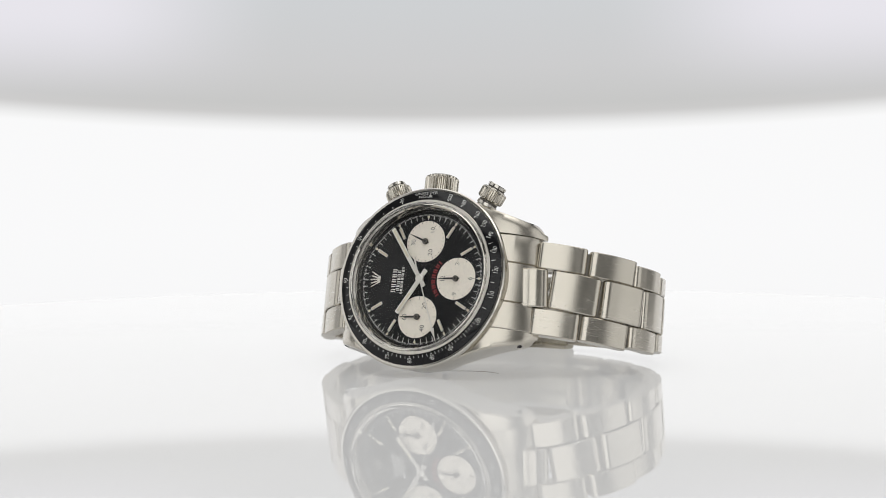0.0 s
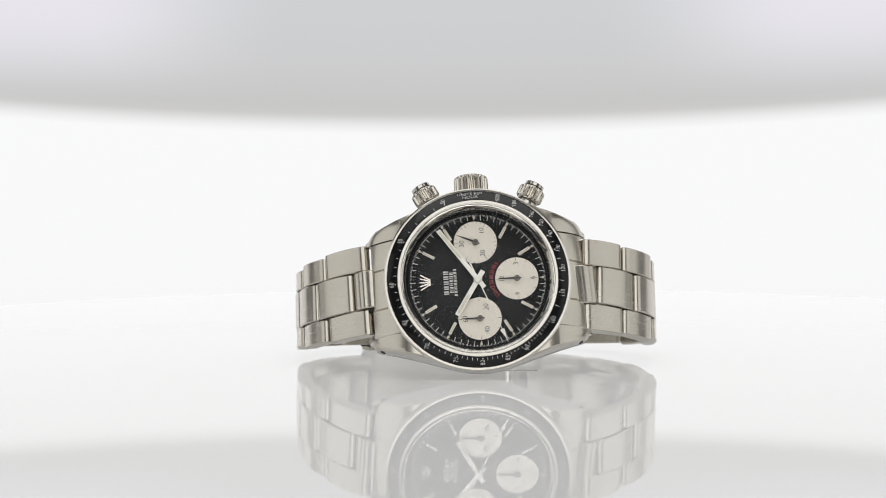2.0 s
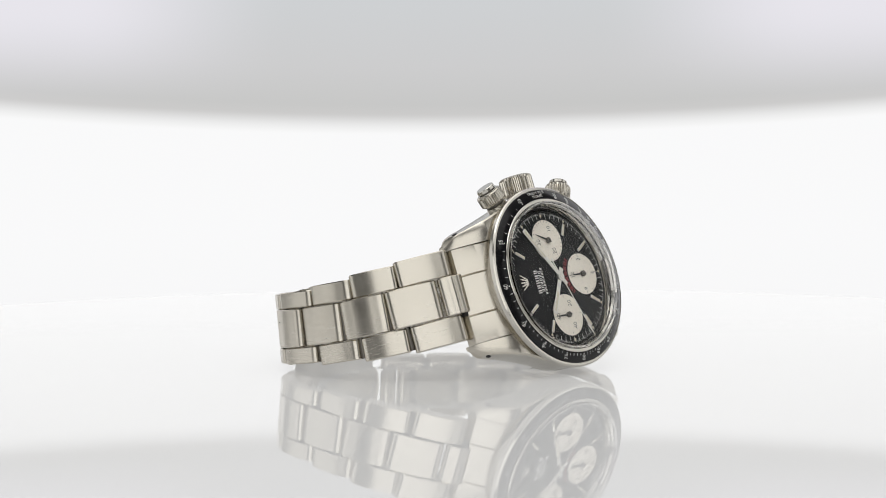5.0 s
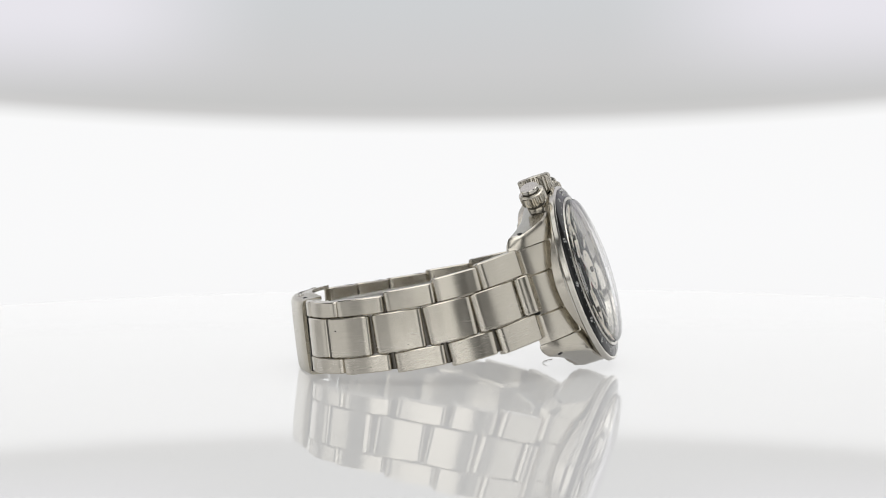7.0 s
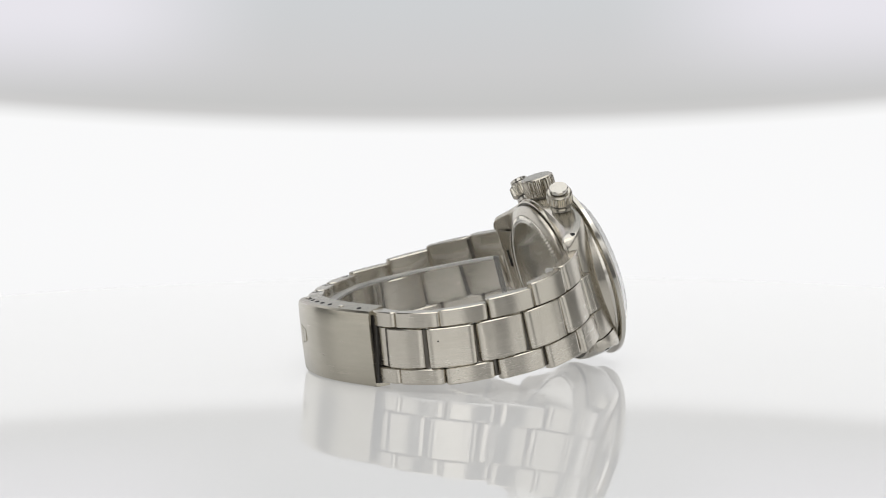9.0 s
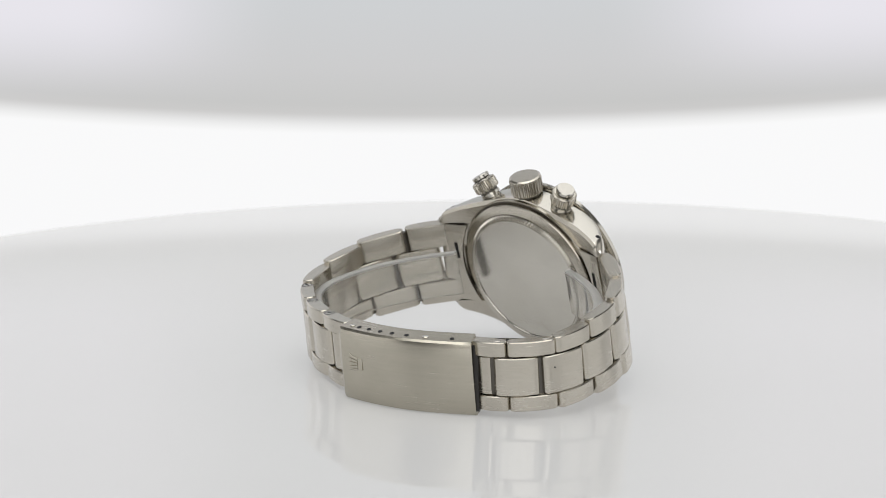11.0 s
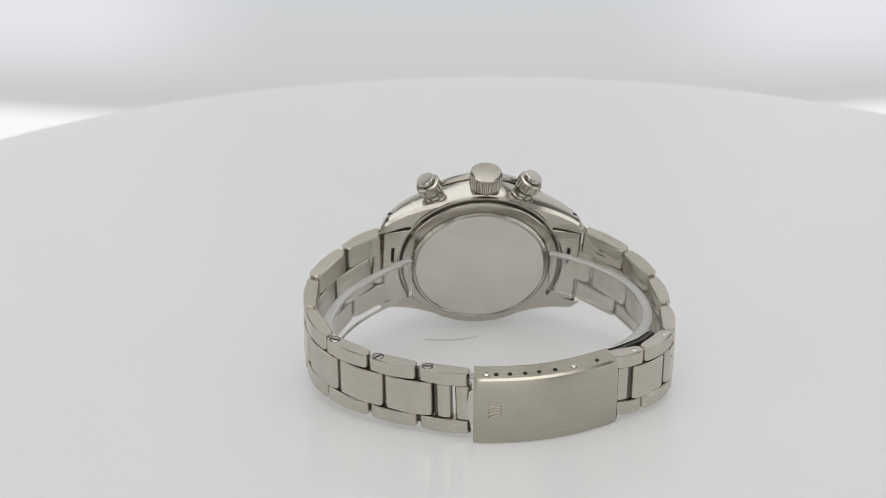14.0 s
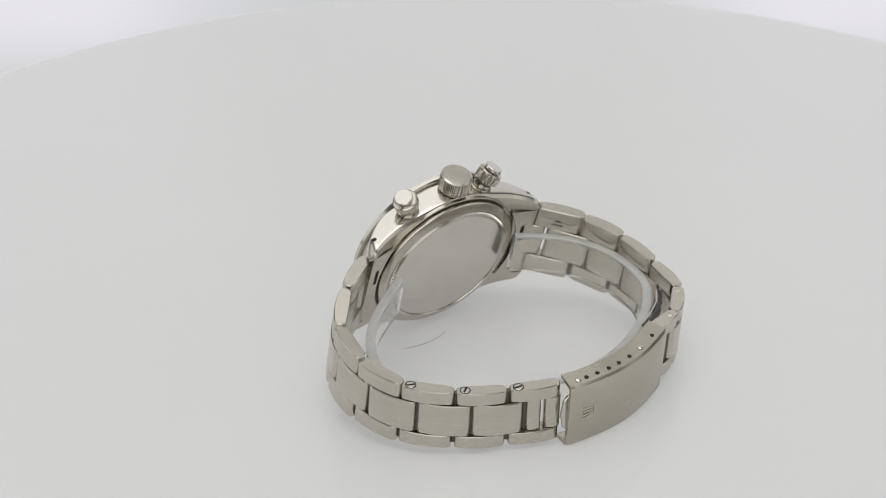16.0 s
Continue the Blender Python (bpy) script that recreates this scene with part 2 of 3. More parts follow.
# ======================= the studio =======================
def build_room():
    # Room out of view, added; its grey gives the steel darker reflections.
    x0, x1, y0, y1, z0, z1 = -1700, 1700, -1700, 1700, -1000, 1600
    for name, b in (("wall_north", (x0, x1, y1, y1 + 60, z0, z1)), ("wall_south", (x0, x1, y0 - 60, y0, z0, z1)),
                    ("wall_east", (x1, x1 + 60, y0, y1, z0, z1)), ("wall_west", (x0 - 60, x0, y0, y1, z0, z1))):
        tagged(part(name, bar(*b), WALL_GREY), "plain light grey painted studio wall", "wall", kind="structure")
    tagged(part("floor", bar(x0, x1, y0, y1, z0 - 60, z0), FLOOR_GREY), "plain grey studio floor", "floor", kind="structure")
    tagged(part("ceiling", bar(x0, x1, y0, y1, z1, z1 + 60), WALL_GREY), "plain light grey studio ceiling", "ceiling", kind="structure")


def build_turntable():
    base = tagged(new("turntable"), "round white glossy acrylic turntable plate with added glow", "turntable")
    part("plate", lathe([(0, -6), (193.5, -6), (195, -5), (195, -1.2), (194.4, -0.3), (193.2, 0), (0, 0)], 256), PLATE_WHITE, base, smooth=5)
    part("pedestal", lathe([(0, -1000), (160, -1000), (160, -980), (60, -970), (60, -20), (90, -6.2), (0, -6.2)], 48), FLOOR_GREY, base, "grey pedestal under the plate", smooth=40)
    return base


# The white sheet's falloff towards its foot is put into the glow.
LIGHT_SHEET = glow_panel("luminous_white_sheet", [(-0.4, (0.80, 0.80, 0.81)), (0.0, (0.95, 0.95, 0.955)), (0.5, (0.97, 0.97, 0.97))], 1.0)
# Soft lower edge, grey centre and lilac sides are painted into this glow.
UPPER_SHEET = glow_panel("grey_sheet_painted_glow", [(0.045, (0.95, 0.95, 0.95)), (0.0475, (0.84, 0.84, 0.84)), (0.051, (0.60, 0.595, 0.59)), (0.054, (0.575, 0.575, 0.57)), (0.066, (0.61, 0.61, 0.615)), (0.085, (0.62, 0.635, 0.65)), (0.10, (0.58, 0.60, 0.615)), (0.3, (0.55, 0.56, 0.57))], 1.0,
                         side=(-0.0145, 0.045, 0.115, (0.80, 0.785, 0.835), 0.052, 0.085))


def build_backdrop():
    """The backdrop hangs on the swing arm: a luminous sheet, and a grey sheet with painted glow and a bowed lower edge
    before its upper part.
    """
    base = tagged(new("backdrop"), "glowing white backdrop with a grey upper sheet", "backdrop", kind="structure")
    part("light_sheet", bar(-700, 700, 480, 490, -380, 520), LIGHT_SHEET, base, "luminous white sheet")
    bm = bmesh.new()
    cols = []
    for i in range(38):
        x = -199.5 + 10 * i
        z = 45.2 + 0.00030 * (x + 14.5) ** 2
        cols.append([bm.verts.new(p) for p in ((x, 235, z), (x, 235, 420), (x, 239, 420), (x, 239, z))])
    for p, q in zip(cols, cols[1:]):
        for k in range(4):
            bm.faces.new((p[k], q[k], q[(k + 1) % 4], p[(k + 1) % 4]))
    part("upper_sheet", bm, UPPER_SHEET, base, "grey sheet with a painted glow and a bowed lower edge")
    return base


# ======================= the watch =======================
# Case axes: x towards six o'clock, y towards the crown, z out of the dial.
CN, CU = Vector((-0.0588, -0.9468, 0.3165)).normalized(), Vector((-0.0257, 0.3184, 0.9476))
CU = (CU - CN * CU.dot(CN)).normalized()
CX = CU.cross(CN)
HUB = Vector((-2.68, -22.15, 19.47))
CASE = axes(CX, CU, CN, HUB)
FRONT = CASE @ Matrix.Translation((0, 0, 0.45))
DIAL = CASE @ Matrix.Translation((0, -0.2, 0))
BODY = CASE @ Matrix.Translation((0.4, 0, 0.1))


def flat(x, y, z, angle=0.0):
    return Matrix.Translation((x, y, z)) @ pose(0, 0, 0, 0, 0, angle)


def lug_edge(x):
    x = abs(x)
    if x < 5.4:
        return math.sqrt(18.1 ** 2 - x * x)
    y = 17.28 - 0.315 * (x - 5.4)
    return y - max(0.0, x - 20.1) ** 2 * 0.45


def lug_top(x):
    return -1.15 - 0.066 * max(0.0, abs(x) - 12.2) ** 2


def lug_under(x):
    return -7.0 - 0.028 * max(0.0, abs(x) - 11.5) ** 2


def build_case(watch):
    bm = bmesh.new()

    def strip(xs, section):
        rows = [[bm.verts.new((x, y, z)) for y, z in section(x)] for x in xs]
        n = len(rows[0])
        for p, q in zip(rows, rows[1:]):
            for k in range(n):
                bm.faces.new((p[k], q[k], q[(k + 1) % n], p[(k + 1) % n]))
        bm.faces.new(rows[0])
        bm.faces.new(list(reversed(rows[-1])))

    def flare(x):
        return 0.35 * min(1.0, max(0.0, (abs(x) - 5.5) / 8.5))

    def body(x):
        e, t, u = lug_edge(x), lug_top(x), lug_under(x)
        f = e - flare(x)
        half = [(f - 1.6, t), (f - 0.35, t - 0.2), (f, t - 0.5), (e, u + 1.3), (e - 0.2, u + 0.5), (e - 1.0, u)]
        return half + [(-y, z) for y, z in reversed(half)]

    strip([-15.2 + 30.4 * i / 40 for i in range(41)], body)
    for sx in (-1, 1):
        for sy in (-1, 1):
            def lug(x):
                e, t, u = lug_edge(x), lug_top(x), lug_under(x)
                k = max(0.0, abs(x) - 20.6) / 1.7
                t -= 1.0 * k ** 2
                u += 1.0 * k ** 2
                i = 9.7
                e = max(e, i + 0.9)
                f = max(e - flare(x), i + 0.45)
                w = min(1.0, (t - u) / 2.6)
                sec = [(i, t), (max(i + 0.05, f - 1.6), t), (max(i + 0.1, f - 0.35), t - 0.2 * w), (f, t - 0.5 * w), (e, u + 1.3 * w), (e - 0.2, u + 0.5 * w), (max(i + 0.1, e - 0.85), u), (i, u)]
                return [(sy * y, z) for y, z in sec]
            strip([sx * (15.2 + 7.1 * j / 12) for j in range(13)], lug)
    case = part("case", bm, SATIN, watch, "polished and satin steel case with drilled lugs", BODY, smooth=28)
    case.data.materials.append(POLISHED)
    for f in case.data.polygons:
        if abs(f.normal.y) > 0.75:
            f.material_index = 1
    part("case_ring", lathe([(17.0, -0.85), (17.5, -0.9), (17.5, -6.5), (17.0, -6.5)], 96), SATIN, case, "round steel case middle", smooth=30)
    for sx in (-1, 1):
        for sy in (-1, 1):
            x, z = 19.8, -6.4
            out = Vector((sx * 0.33, sy, 0.16)).normalized()
            side = out.cross(Vector((0, 0, 1))).normalized()
            e, t, u = lug_edge(x), lug_top(x) - 0.5, lug_under(x) + 1.3
            y = e - 0.35 + 0.35 * (t - z) / (t - u)
            m = axes(side, out.cross(side), out, (sx * x, sy * y, z))
            part("lug_hole", lathe([(0, 0.04), (0.5, 0.04), (0.5, -0.25), (0, -0.25)], 18), HOLE_DARK, case, "dark drilled hole", m)
    return case


def build_caseback(watch):
    bm = lathe([(17.7, -6.6), (17.7, -7.35), (17.4, -7.4), (17.4, -6.9), (16.95, -6.9), (16.95, -8.1), (16.8, -8.3), (16.3, -8.5), (15.1, -8.8), (15.0, -8.65)], 128)
    back = part("caseback", bm, SATIN, watch, "plain steel caseback with a coin-edge ring", BODY, smooth=22)

    def tooth(i, j):
        return (1.0 if i % 4 in (0, 1) else 0.972) if j in (1, 2) else 1.0
    bm = lathe([(14.95, -8.5), (14.95, -9.0), (14.7, -9.34), (14.15, -9.4), (14.05, -9.24)], 4 * 112, wave=tooth)
    part("coin_edge", bm, POLISHED, back, "fluted steel ring", smooth=12)
    part("cover", lathe([(14.1, -9.12), (13.95, -9.26), (13.7, -9.3), (0, -9.3)], 96), COVER_STEEL, back, smooth=8)
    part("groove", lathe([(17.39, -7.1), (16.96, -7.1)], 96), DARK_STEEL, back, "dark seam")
    return back


BEZEL_NUMBERS = ((182, "60"), (150.8, "55"), (110.6, "50"), (73.2, "200"), (61.4, "180"), (47.6, "160"), (38.7, "150"), (29.1, "140"), (18, "130"), (3.9, "120"),
                 (-13, "110"), (-32.7, "100"), (-58.5, "90"), (-73, "85"), (-90, "80"), (-107.8, "75"), (-129, "70"), (-150.8, "65"))


def build_bezel(watch):
    bm = lathe([(15.4, 1.15), (15.9, 1.15), (16.0, 1.0), (16.0, 0.3), (18.05, 0.0), (18.1, 0.12), (18.45, 0.08), (18.72, -0.15), (18.72, -0.95), (18.4, -1.15), (17.2, -1.2), (17.0, -2.4)], 160)
    bezel = part("bezel", bm, POLISHED, watch, "polished steel bezel rim", FRONT, smooth=30)
    insert = part("insert", lathe([(16.03, 0.2), (16.03, 0.80), (16.12, 0.88), (17.9, 0.30), (18.02, 0.2), (18.02, 0.02)], 160), BLACK_INSERT, bezel, "glossy black scale ring", smooth=30)

    def on_ring(r, ang, lift=0.02):
        return r * math.cos(radians(ang)), r * math.sin(radians(ang)), 0.88 - (r - 16.12) * 0.326 + lift
    for ang, text in BEZEL_NUMBERS:
        turn = 88 - 12 * abs(math.sin(radians(2 * ang)))
        m = Matrix.Translation(on_ring(17.12, ang)) @ Matrix.Rotation(radians(ang), 4, "Z") @ pose(0, 0, 0, 0, 18, 0) @ Matrix.Rotation(radians(turn - ang), 4, "Z") @ Matrix.Diagonal((0.82, 1, 1, 1))
        lettering("numeral", text, 1.36 if len(text) < 3 else 1.26, WHITE_INK, bezel, m)
        x, y, z = on_ring(16.38, ang)
        part("scale_dot", lathe([(0.13, -0.02), (0.13, 0.02), (0, 0.03)], 12), WHITE_INK, bezel, "", Matrix.Translation((x, y, z - 0.01)))
    for text, r in (("UNITS PER", 17.4), ("HOUR", 16.66)):
        m = Matrix.Translation(on_ring(r, 92)) @ pose(0, 0, 0, -18, 0, 2) @ Matrix.Diagonal((1.2, 1, 1, 1))
        lettering("lettering", text, 0.92, WHITE_INK, bezel, m)
    bm = bmesh.new()
    steps = {"120": 2, "130": 2, "100": 2, "110": 2, "90": 10, "50": 5, "55": 5, "60": 5, "65": 5, "70": 5, "75": 5, "80": 5, "85": 5}
    order = sorted((a % 360, text) for a, text in BEZEL_NUMBERS)
    for (p, text), (q, _) in zip(order, order[1:] + [(order[0][0] + 360, "")]):
        n = steps.get(text, 1)
        for k in range(1, n):
            a = p + (q - p) * k / n
            r0, r1 = 16.22, 17.05 if n == 2 or 2 * k == n else 16.72
            c, s = math.cos(radians(a)), math.sin(radians(a))
            z0, z1 = on_ring(r0, a)[2], on_ring(r1, a)[2]
            vs = [bm.verts.new((r * c - o * s, r * s + o * c, z)) for r, o, z in ((r0, -0.045, z0), (r1, -0.045, z1), (r1, 0.045, z1), (r0, 0.045, z0))]
            bm.faces.new(vs)
    tagged(part("scale_ticks", bm, WHITE_INK, bezel, "fine white scale ticks"), kind="stuff")
    return bezel


def build_crystal(watch):
    edge = [(15.3, 0.5), (15.3, 1.75), (15.15, 2.05), (14.8, 2.3)]
    dome = [(14.8 * math.sin(radians(a)) / math.sin(radians(34)), 2.3 + 2.0 * (math.cos(radians(a)) - math.cos(radians(34))) / (1 - math.cos(radians(34)))) for a in (30, 26, 22, 18, 14, 10, 6, 3)] + [(0, 4.3)]
    prof = edge + dome
    inner = [(0, 3.85)] + [(r * 0.985, z - 0.45) for r, z in reversed(dome[:-1])] + [(14.6, 1.75), (15.0, 1.5), (15.0, 0.5), (15.3, 0.5)]
    shell = lathe(prof + inner, 128)
    bmesh.ops.remove_doubles(shell, verts=shell.verts, dist=0.001)
    ob = part("crystal", shell, CRYSTAL, watch, "domed clear acrylic crystal", FRONT, smooth=35)
    ob.visible_shadow = False
    ob.data.materials.append(DOME)
    ob.data.materials.append(DOME_INSIDE)
    for f in ob.data.polygons:
        if abs(f.normal.z) > 0.55 and f.center.z > 1.6 * MM:
            f.material_index = 1 if f.normal.z > 0 else 2
    part("tension_ring", lathe([(14.96, 0.3), (14.96, 1.25), (14.75, 1.35), (14.5, 0.95), (14.45, 0.3)], 128), MIRROR, watch, "bright steel ring inside the crystal", FRONT, smooth=25)
    part("flange", lathe([(15.35, 1.15), (14.7, 1.1), (14.45, 1.02), (13.95, 0.04), (13.9, -0.3), (15.4, -0.3), (15.4, 1.15)], 128), MIRROR, watch, "polished inner flange ring", CASE, smooth=30)


def build_dial(watch):
    dial = part("dial", lathe([(0, 0), (13.9, 0), (14.0, -0.05), (14.0, -0.4), (0, -0.4)], 128), BLACK_DIAL, watch, "matt black dial with cream counters", DIAL, smooth=40)
    bm = bmesh.new()
    for i in range(300):
        a = 2 * math.pi * i / 300
        big = i % 5 == 0
        r0, r1, w = (12.35, 13.5, 0.06) if big else (13.15, 13.5, 0.03)
        c, s = math.cos(a), math.sin(a)
        bm.faces.new([bm.verts.new((r * c - o * s, r * s + o * c, 0.02)) for r, o in ((r0, -w), (r1, -w), (r1, w), (r0, w))])
    tagged(part("minute_track", bm, WHITE_INK, dial, "fine white minute track"), kind="stuff")
    for k in range(12):
        ang = 30 * k
        if ang in (0, 90, 180, 270):
            continue
        m = Matrix.Rotation(radians(ang), 4, "Z")
        part("hour_marker", bar(9.7, 12.3, -0.3, 0.3, 0.02, 0.32, 0.08), HAND_STEEL, dial, "applied steel baton", m)
        part("marker_lume", bar(9.85, 12.15, -0.17, 0.17, 0.30, 0.36), LUME, dial, "cream luminous strip", m)
    for ang, r in ((0, 12.95), (90, 12.95), (270, 12.95), (30, 12.95), (60, 12.95), (120, 12.95), (150, 12.95), (210, 12.95), (240, 12.95), (300, 12.95), (330, 12.95)):
        part("lume_dot", lathe([(0.27, 0.01), (0.26, 0.08), (0.16, 0.13), (0, 0.15)], 14), LUME, dial, "cream luminous dot", Matrix.Translation((r * math.cos(radians(ang)), r * math.sin(radians(ang)), 0)), smooth=60)

    # counters
    for cx, cy, nums, hand in ((0, 7.8, (("10", 1.35, 2.3), ("20", 1.35, -2.3), ("30", -2.75, -0.2)), 157), (7.8, 0, (("3", 0, 3.1), ("6", 3.2, 0), ("9", 0, -3.1), ("12", -3.0, 0)), 180),
                              (0, -7.8, (("20", 1.35, 2.3), ("40", 1.35, -2.3), ("60", -2.9, 0)), 180)):
        prof = [(0, 0.03)]
        for j in range(14):
            prof.append((0.3 * (j + 0.5), 0.03 + 0.012 * (j % 2)))
        prof += [(4.2, 0.06), (4.3, 0.04), (4.3, 0.0)]
        part("counter", lathe(prof, 72), CREAM, dial, "cream silvered counter disc", Matrix.Translation((cx, cy, 0)), smooth=30)
        for text, x, y in nums:
            lettering("counter_numeral", text, 1.42, GREY_INK, dial, flat(cx + x, cy + y, 0.08, 90))
        bm = bmesh.new()
        steps = 12 if cx else (30 if cy > 0 else 12)
        for i in range(steps):
            a = 2 * math.pi * i / steps
            c, s = math.cos(a), math.sin(a)
            r0 = 3.55 if i % (steps // 6 if steps == 30 else 3) == 0 else 3.85
            bm.faces.new([bm.verts.new((cx + r * c - o * s, cy + r * s + o * c, 0.075)) for r, o in ((r0, -0.035), (4.2, -0.035), (4.2, 0.035), (r0, 0.035))])
        tagged(part("counter_ticks", bm, GREY_INK, dial, "fine dark ticks"), kind="stuff")
        bm = prism([(-0.9, -0.12), (0.2, -0.2), (2.2, -0.17), (3.8, -0.03), (3.8, 0.03), (2.2, 0.17), (0.2, 0.2), (-0.9, 0.12)], 0.34, 0.42)
        lathe([(0, 0.08), (0.42, 0.08), (0.5, 0.3), (0.5, 0.5), (0.35, 0.58), (0, 0.58)], 20, bm)
        part("counter_hand", bm, BLACK_STEEL, dial, "small dark leaf-shaped hand", flat(cx, cy, 0, hand))
        part("counter_hub", lathe([(0.22, 0.59), (0.56, 0.59), (0.6, 0.5), (0.6, 0.1), (0.22, 0.1)], 24), DARK_STEEL, dial, "small steel hub ring", flat(cx, cy, 0), smooth=30)

    # printed words shown as plain bars, and a plain five-bar emblem
    for x, half, h, n in ((-6.3, 2.55, 1.0, 5), (-5.25, 2.2, 0.72, 6), (-4.45, 2.8, 0.6, 10)):
        bm = bmesh.new()
        step = 2 * half / n
        for i in range(n):
            y = -0.2 - half + step * i
            for f0, f1 in ((0.14, 0.34), (0.54, 0.76)):
                bar(x - h / 2, x + h / 2, y + step * f0, y + step * f1, 0.01, 0.04, 0, bm)
        part("wordmark_bar", bm, WHITE_INK, dial, "plain white printed bars")
    bm = bmesh.new()
    for i in range(14):
        a = 180 + (i - 6.5) * 6.1 + (1.2 if i % 2 else -1.2) * 0.5
        m = Matrix.Translation((7.8, 0, 0)) @ Matrix.Rotation(radians(a), 4, "Z")
        start = len(bm.verts)
        bar(4.7, 5.55, -0.15, 0.15, 0.01, 0.04, 0, bm)
        bm.verts.ensure_lookup_table()
        for v in bm.verts[start:]:
            v.co = m @ v.co
    part("red_bars", bm, RED_INK, dial, "plain red printed bars in an arc")
    bm = bar(-9.75, -9.35, -0.75, 0.75, 0.02, 0.3, 0.05)
    for i in range(5):
        k = (i - 2) * 0.52
        prism([(-9.7, k * 0.55 + 0.17), (-9.7, k * 0.55 - 0.17), (-11.6 + 0.1 * abs(i - 2), k * 1.5 - 0.12), (-11.6 + 0.1 * abs(i - 2), k * 1.5 + 0.12)][::-1], 0.02, 0.28, 0, bm)
    part("emblem", bm, POLISHED, dial, "plain applied steel emblem")

    # hands
    def hand(name, length, tail, w, z, ang, label):
        h = part(name, bar(-tail, length, -w, w, z, z + 0.16, 0.05), HAND_STEEL, dial, label, flat(0, 0, 0, ang))
        part("hand_lume", bar(length * 0.42, length - 0.5, -w * 0.5, w * 0.5, z + 0.13, z + 0.18), LUME, dial, "cream luminous strip", flat(0, 0, 0, ang))
        return h
    hand("hour_hand", 8.4, 2.1, 0.50, 0.62, 237.6, "steel baton hour hand")
    hand("minute_hand", 12.7, 2.1, 0.46, 0.85, 125.3, "steel baton minute hand")
    bm = prism([(-4.2, -0.16), (-1, -0.11), (11.2, -0.08), (11.2, -0.42), (11.3, -0.45), (12.9, -0.1), (14.0, -0.05), (14.0, 0.05), (12.9, 0.1), (11.3, 0.45), (11.2, 0.42), (11.2, 0.08), (-1, 0.11), (-4.2, 0.16)], 1.06, 1.14)
    part("sweep_hand", bm, HAND_STEEL, dial, "thin steel sweep seconds hand", flat(0, 0, -0.05, -68))
    part("hub_cap", lathe([(0.85, 0.5), (0.85, 1.1), (0.6, 1.2), (0.55, 1.3), (0.2, 1.32), (0.15, 1.25), (0, 1.25)], 28), HAND_STEEL, dial, "steel hub cap", smooth=30)
    return dial


def knurled(r, h0, h1, teeth, depth, lip=0.35):
    def wave(i, j):
        return 1.0 if j in (0, 1, 5, 6, 7) else (1.0 if i % 4 in (0, 1) else 1.0 - depth)
    return lathe([(0, h0), (r * 0.86, h0), (r * 0.98, h0 + lip * 0.5), (r, h0 + lip), (r, h1 - lip), (r * 0.97, h1 - lip * 0.4), (r * 0.86, h1), (0, h1 + 0.12)], teeth * 4, wave=wave)


def build_crown(watch):
    m = CASE @ Matrix.Translation((0.0, -0.15, -3.8)) @ pose(0, 0, 0, -90)
    part("crown", knurled(3.45, 18.4, 22.35, 26, 0.09, 0.6), SATIN, watch, "fluted steel winding crown", m, smooth=20)
    part("crown_tube", rod(2.7, 3.2, 28), DARK_STEEL, watch, "short steel crown tube", m @ Matrix.Translation((0, 0, 15.9)), smooth=30)


def build_pusher(watch, x, ang, y, z):
    m = CASE @ Matrix.Translation((x, y, z)) @ pose(0, 0, 0, 0, 0, ang) @ pose(0, 0, 0, -90)
    base = part("pusher", knurled(2.7, 1.5, 4.0, 18, 0.11, 0.5), SATIN, watch, "fluted screw-down pusher collar", m, smooth=20)
    part("stem", lathe([(1.5, -1.2), (1.9, -0.6), (1.9, 0.2), (2.15, 0.3), (2.15, 0.9), (1.9, 1.0), (1.9, 1.3), (2.2, 1.5), (0, 1.5)], 28), POLISHED, base, "ringed steel stem", smooth=25)
    part("seam", lathe([(1.6, 4.16), (1.8, 4.17), (1.8, 4.42), (1.6, 4.43)], 28), DARK_STEEL, base, "dark seam under the button")
    part("neck_seam", lathe([(1.85, 1.0), (1.97, 1.02), (1.97, 1.28), (1.85, 1.3)], 28), DARK_STEEL, base, "dark seam under the collar")
    part("button", lathe([(2.15, 3.9), (2.15, 4.15), (1.75, 4.2), (1.75, 4.4), (1.95, 4.45), (1.95, 5.0), (1.8, 5.15), (0, 5.2)], 32), POLISHED, base, "round steel push button", smooth=25)


